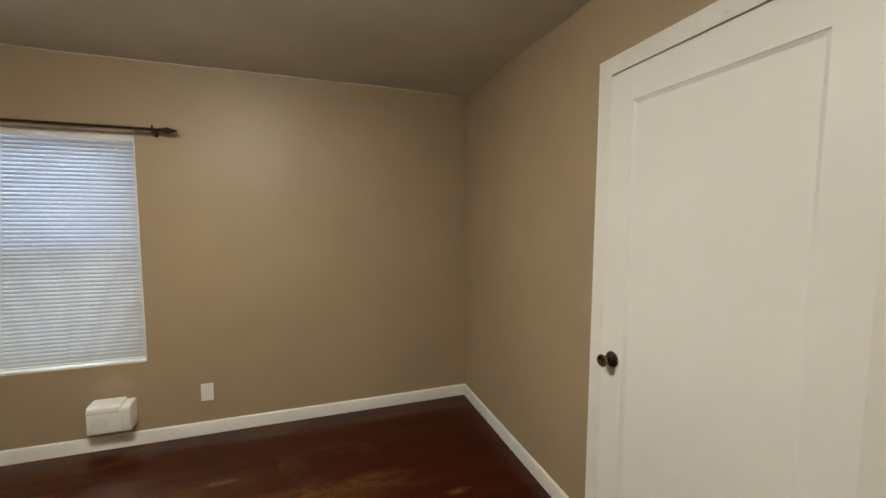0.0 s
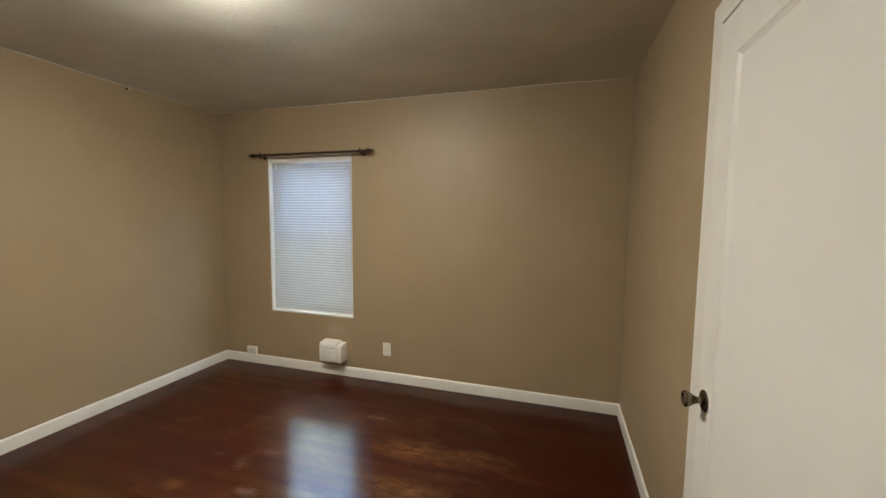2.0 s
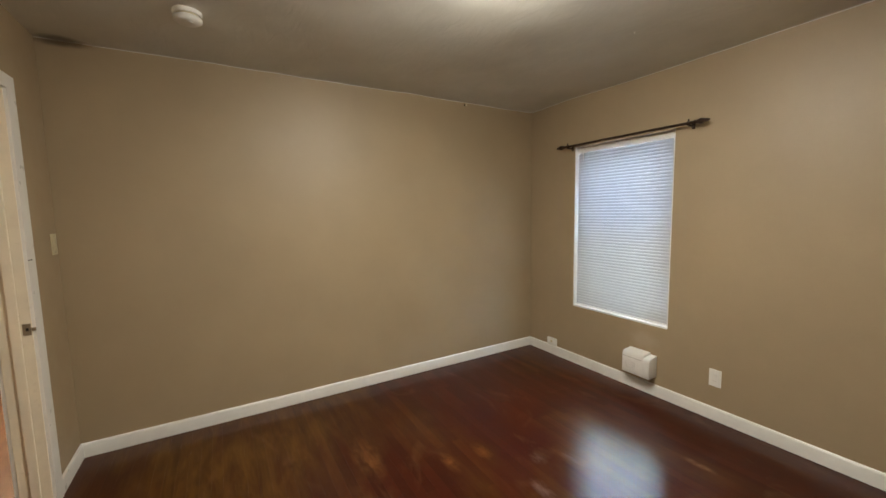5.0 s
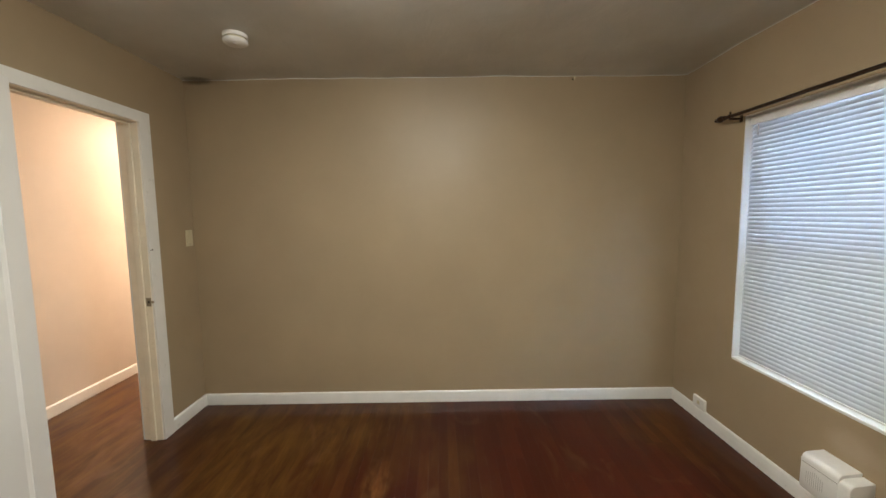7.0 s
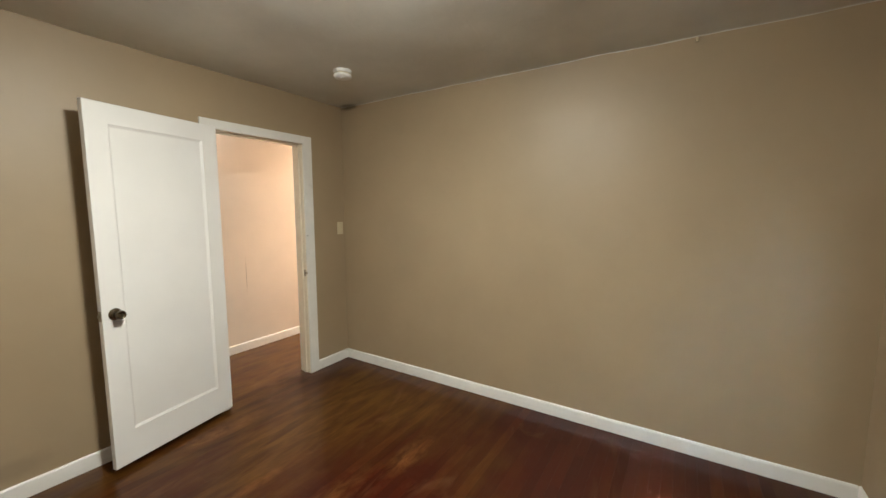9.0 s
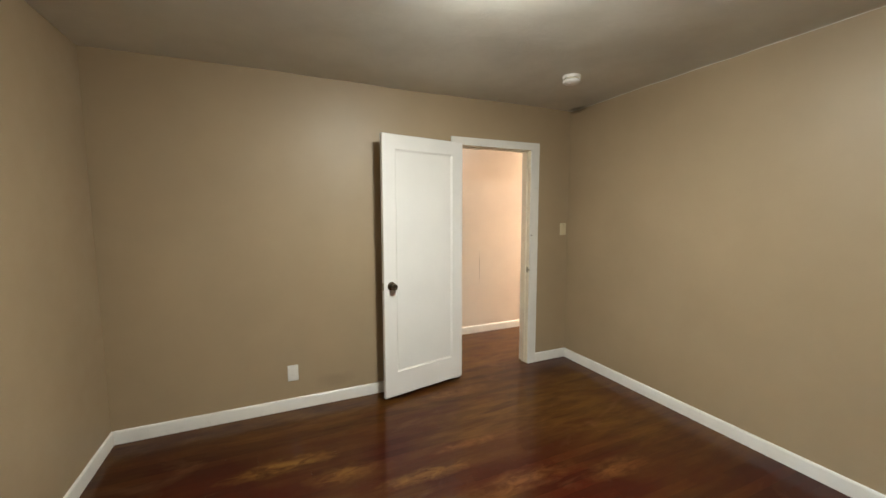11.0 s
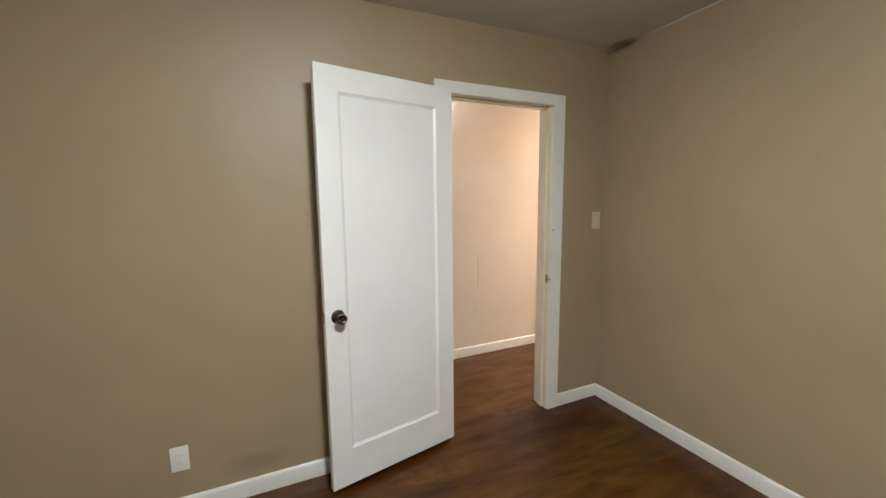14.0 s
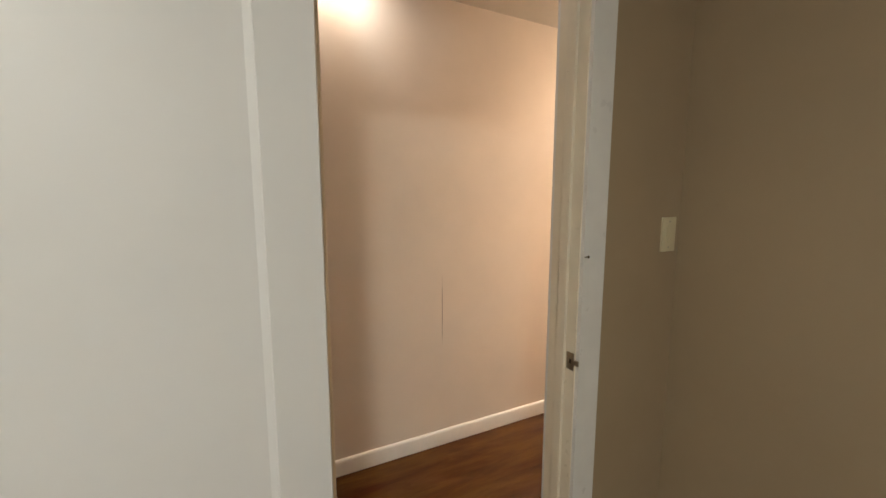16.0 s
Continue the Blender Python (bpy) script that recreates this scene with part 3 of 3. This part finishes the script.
spot.data.energy, spot.data.color, spot.data.spot_size, spot.data.spot_blend, spot.data.shadow_soft_size = HALL_BEAM, (1.0, 0.93, 0.86), radians(84), 1.0, 0.03
spot.matrix_world = look((-1.31, -1.45, 2.445), (-1.64, -1.585, 2.22))
dome_light("hallway_light", pose(-4.25, -1.12, 2.46), 0.15, M_HALLBOWL, "lit flush-mount hallway light with a glass bowl")

smoke = thing("smoke_detector", pose(-1.605, 0.215, ZC), "round white smoke detector on the ceiling", "smoke detector")
part("mounting_base", lathe(bmesh.new(), [(0, 0.012), (0.062, 0.012), (0.064, -0.006), (0.060, -0.014), (0, -0.014)], seg=40), M_PLASTIC, smoke, "", 40)
part("vent_ring", lathe(bmesh.new(), [(0, -0.013), (0.050, -0.013), (0.050, -0.024), (0, -0.024)], seg=40), M_IVORY, smoke, "shaded vent slot", 40)
part("cover", lathe(bmesh.new(), [(0, -0.0235), (0.060, -0.0235), (0.0635, -0.028), (0.062, -0.038), (0.052, -0.046), (0.030, -0.050), (0, -0.051)], seg=40), M_PLASTIC, smoke, "", 50)
part("test_button", lathe(bmesh.new(), [(0, -0.049), (0.011, -0.049), (0.011, -0.053), (0, -0.054)], pose(0.02, 0.01, 0.0005), 18), M_PLASTIC, smoke, "", 40)

for x, y, s in ((-0.665, 2.40, 0.5), (-0.176, 1.674, 0.35)):
    nub = thing("ceiling_hook", pose(x, y, ZC + 0.004), "tiny white painted screw hook in the ceiling", "hook", "ceiling hooks")
    part("stem", lathe(bmesh.new(), [(0, 0.01), (0.009 * s, 0.01), (0.010 * s, -0.005), (0.004 * s, -0.009), (0.003 * s, -0.022 * s), (0.005 * s, -0.027 * s), (0, -0.030 * s)], seg=14), M_PLASTIC, nub, "", 40)
wall_hook = thing("wall_hook", pose(X0, 2.31, 2.435), "small metal cup hook high on the wall", "hook")
part("flange", lathe(bmesh.new(), [(0, -0.002), (0.009, -0.002), (0.008, 0.003), (0.003, 0.005), (0, 0.005)], pose(0, 0, 0, 0, 90), 16), M_KNOB, wall_hook, "", 40)
part("shank", lathe(bmesh.new(), [(0, 0.004), (0.0025, 0.004), (0.0025, 0.030), (0, 0.031)], pose(0, 0, 0, 0, 90), 10), M_KNOB, wall_hook, "", 40)
part("cup", lathe(bmesh.new(), [(0, -0.012), (0.006, -0.011), (0.007, 0.006), (0.004, 0.012), (0, 0.013)], pose(0.030, 0, -0.003), 12), M_IVORY, wall_hook, "pale tip", 40)


# ---- outlets, switch, vent box ----
def wall_plate(name, m, w, h, label, category, material, inner):
    """A plate on a wall: local x along the wall, y out of it, z up."""
    p = thing(name, m, label, category)
    bm = bmesh.new()
    box(bm, (-w / 2, -0.002, -h / 2), (w / 2, 0.006, h / 2), 0.0028, 3)
    part("cover_plate", bm, material, p, "", 40)
    if inner == "decora":
        face = part("receptacle", boxed((-0.0165, 0.005, -0.033), (0.0165, 0.0078, 0.033), 0.0012), material, p)
        for z in (-0.019, 0.019):
            for x in (-0.0063, 0.0063):
                part("slot", boxed((x - 0.0009, 0.0077, z - 0.003), (x + 0.0009, 0.0080, z + 0.004)), M_VENTGREY, face)
        for z in (-0.048, 0.048):
            part("screw", lathe(bmesh.new(), [(0, 0), (0.003, 0), (0.0026, 0.0008), (0, 0.001)], pose(0, 0.006, z, -90), 12), material, p)
    elif inner == "toggle":
        part("rocker", boxed((-0.0165, 0.005, -0.033), (0.0165, 0.009, 0.033), 0.002), material, p)
        part("toggle", boxed((-0.005, 0.008, -0.026), (0.005, 0.013, -0.017), 0.0015), material, p, "small dimmer tab")
        for z in (-0.044, 0.044):
            part("screw", lathe(bmesh.new(), [(0, 0), (0.0032, 0), (0.0028, 0.001), (0, 0.0012)], pose(0, 0.006, z, -90), 12), M_STEEL, p)
    return p


wall_plate("wall_outlet", pose(-0.486, Y1, 0.295, 0, 0, 180), 0.074, 0.118, "white outlet with cover plate above the baseboard", "outlet", M_PLASTIC, "decora")
wall_plate("wall_outlet", pose(0.326, Y0, 0.283), 0.074, 0.120, "white outlet with cover plate on the door wall", "outlet", M_PLASTIC, "decora")
wall_plate("light_switch", pose(-2.222, Y0, 1.314), 0.072, 0.118, "ivory light switch with cover plate near the corner", "light switch", M_IVORY, "toggle")
jack = thing("cable_box", pose(-1.957, Y1, 0.130, 0, 0, 180), "small white surface-mounted cable box on the baseboard", "cable box")
part("body", boxed((-0.058, 0, -0.041), (0.058, 0.020, 0.036), 0.004), M_PLASTIC, jack, "", 40)
part("port", boxed((-0.012, 0.019, -0.012), (0.012, 0.0215, 0.012), 0.001), M_IVORY, jack)

vent = thing("wall_vent_box", pose(-1.0, Y1, 0.150, 0, 0, 180), "small white plastic vent box mounted low on the wall", "vent box")
VW, VD, VH = 0.112, 0.105, 0.178


def vent_shell(x0, x1, h, d):
    """A box with a rolled front top edge and a top that falls to the front."""
    prof = [(0, 0.0), (d - 0.010, 0.0), (d - 0.003, 0.003), (d, 0.010), (d - 0.003, h - 0.030)]
    for k in range(1, 7):
        a = math.pi / 2 * k / 6
        prof.append((d - 0.003 - 0.026 * (1 - math.cos(a)), h - 0.030 + 0.026 * math.sin(a)))
    prof.append((0, h + 0.004))
    bm = extrude_profile(bmesh.new(), prof, (x0, 0, 0), (x1 - x0, 0, 0), (0, 1, 0))
    ends = [e for e in bm.edges if len(e.link_faces) == 2 and any(len(f.verts) > 4 for f in e.link_faces)]
    bmesh.ops.bevel(bm, geom=ends, offset=0.003, segments=2, affect="EDGES", profile=0.5)
    return bm


part("body", vent_shell(-VW + 0.052, VW, VH, VD), M_PLASTIC, vent, "", 35)
part("end_cap", vent_shell(-VW, -VW + 0.0505, VH - 0.014, VD + 0.003), M_PLASTIC, vent, "lower end cap", 35)
part("seam", boxed((-VW + 0.056, VD - 0.006, VH - 0.047), (VW - 0.006, VD - 0.0012, VH - 0.044)), M_VENTGREY, vent, "thin dark seam under the lid")
# solid strips of darker plastic; the slots' shade is put into the colour
for k in range(9):
    x = 0.004 + k * 0.0095
    part("grille_slot", boxed((x, VD - 0.006, 0.030 + 0.004 * abs(k - 4)), (x + 0.0022, VD - 0.0006, 0.112 - 0.004 * abs(k - 4))), M_VENTSLOT, vent, "faint grille slot")

sky_glow = glow_mat("sky_glow", (0.40, 0.615, 1.0), SKY_GLOW)
sky_glow.cycles.emission_sampling = "NONE"
structure("backdrop", boxed((-3.2, Y1 + 0.62, -0.38), (0.7, Y1 + 0.64, 3.8)), sky_glow, "plain bright sky outside the window", "sky")
structure("ground", boxed((-60, -60, -0.6), (60, 60, -0.4)), M_GREY, "plain ground round the house", "ground")

# ---- strip floor ----
sub = structure("floor", boxed((HX0 - 0.1, YH0 - 0.1, -0.1), (X1 + 0.1, Y1 + 0.1, -0.010)), M_SUB, "dark red-brown stained strip oak floor, worn and glossy", "floor")
planks = {}


def plank_mesh(length, width):
    key = (round(length, 3), round(width, 4))
    if key not in planks:
        bm = bmesh.new()
        g, t = 0.00012, 0.010
        rings = []
        for inset, z in ((g, -t), (g, 0)):
            rings.append([bm.verts.new((x, y, z)) for x, y in ((inset, inset), (length - inset, inset), (length - inset, width - inset), (inset, width - inset))])
        for a, b in zip(rings, rings[1:]):
            for i in range(4):
                j = (i + 1) % 4
                bm.faces.new((a[i], a[j], b[j], b[i]))
        bm.faces.new(rings[-1])
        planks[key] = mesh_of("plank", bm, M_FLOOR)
    return planks[key]


def lay(x0, x1, y0, y1, rng, width=0.0572):
    """Rows of random lengths that run along x."""
    y = y0
    while y < y1 - 0.004:
        w = min(width, y1 - y)
        x = x0 - rng.uniform(0, 0.9)
        while x < x1 - 0.001:
            n = rng.choice((0.7, 0.9, 1.1, 1.3, 1.6, 1.9))
            a, b = max(x, x0), min(x + n, x1)
            if x1 - b < 0.15:
                b = x1
            if b - a > 0.02:
                ob = new("plank", plank_mesh(b - a, w))
                ob.parent = sub
                ob.location = (a, y, rng.uniform(-0.00015, 0.0))
            x = max(b, x + n) if b < x1 else x1
        y += width


rng = random.Random(11)
lay(X0, X1, Y0, Y1, rng)
lay(DX0, DX1, YH1, Y0, rng)
lay(HX0, HX1, YH0 - 0.004, YH1, rng)
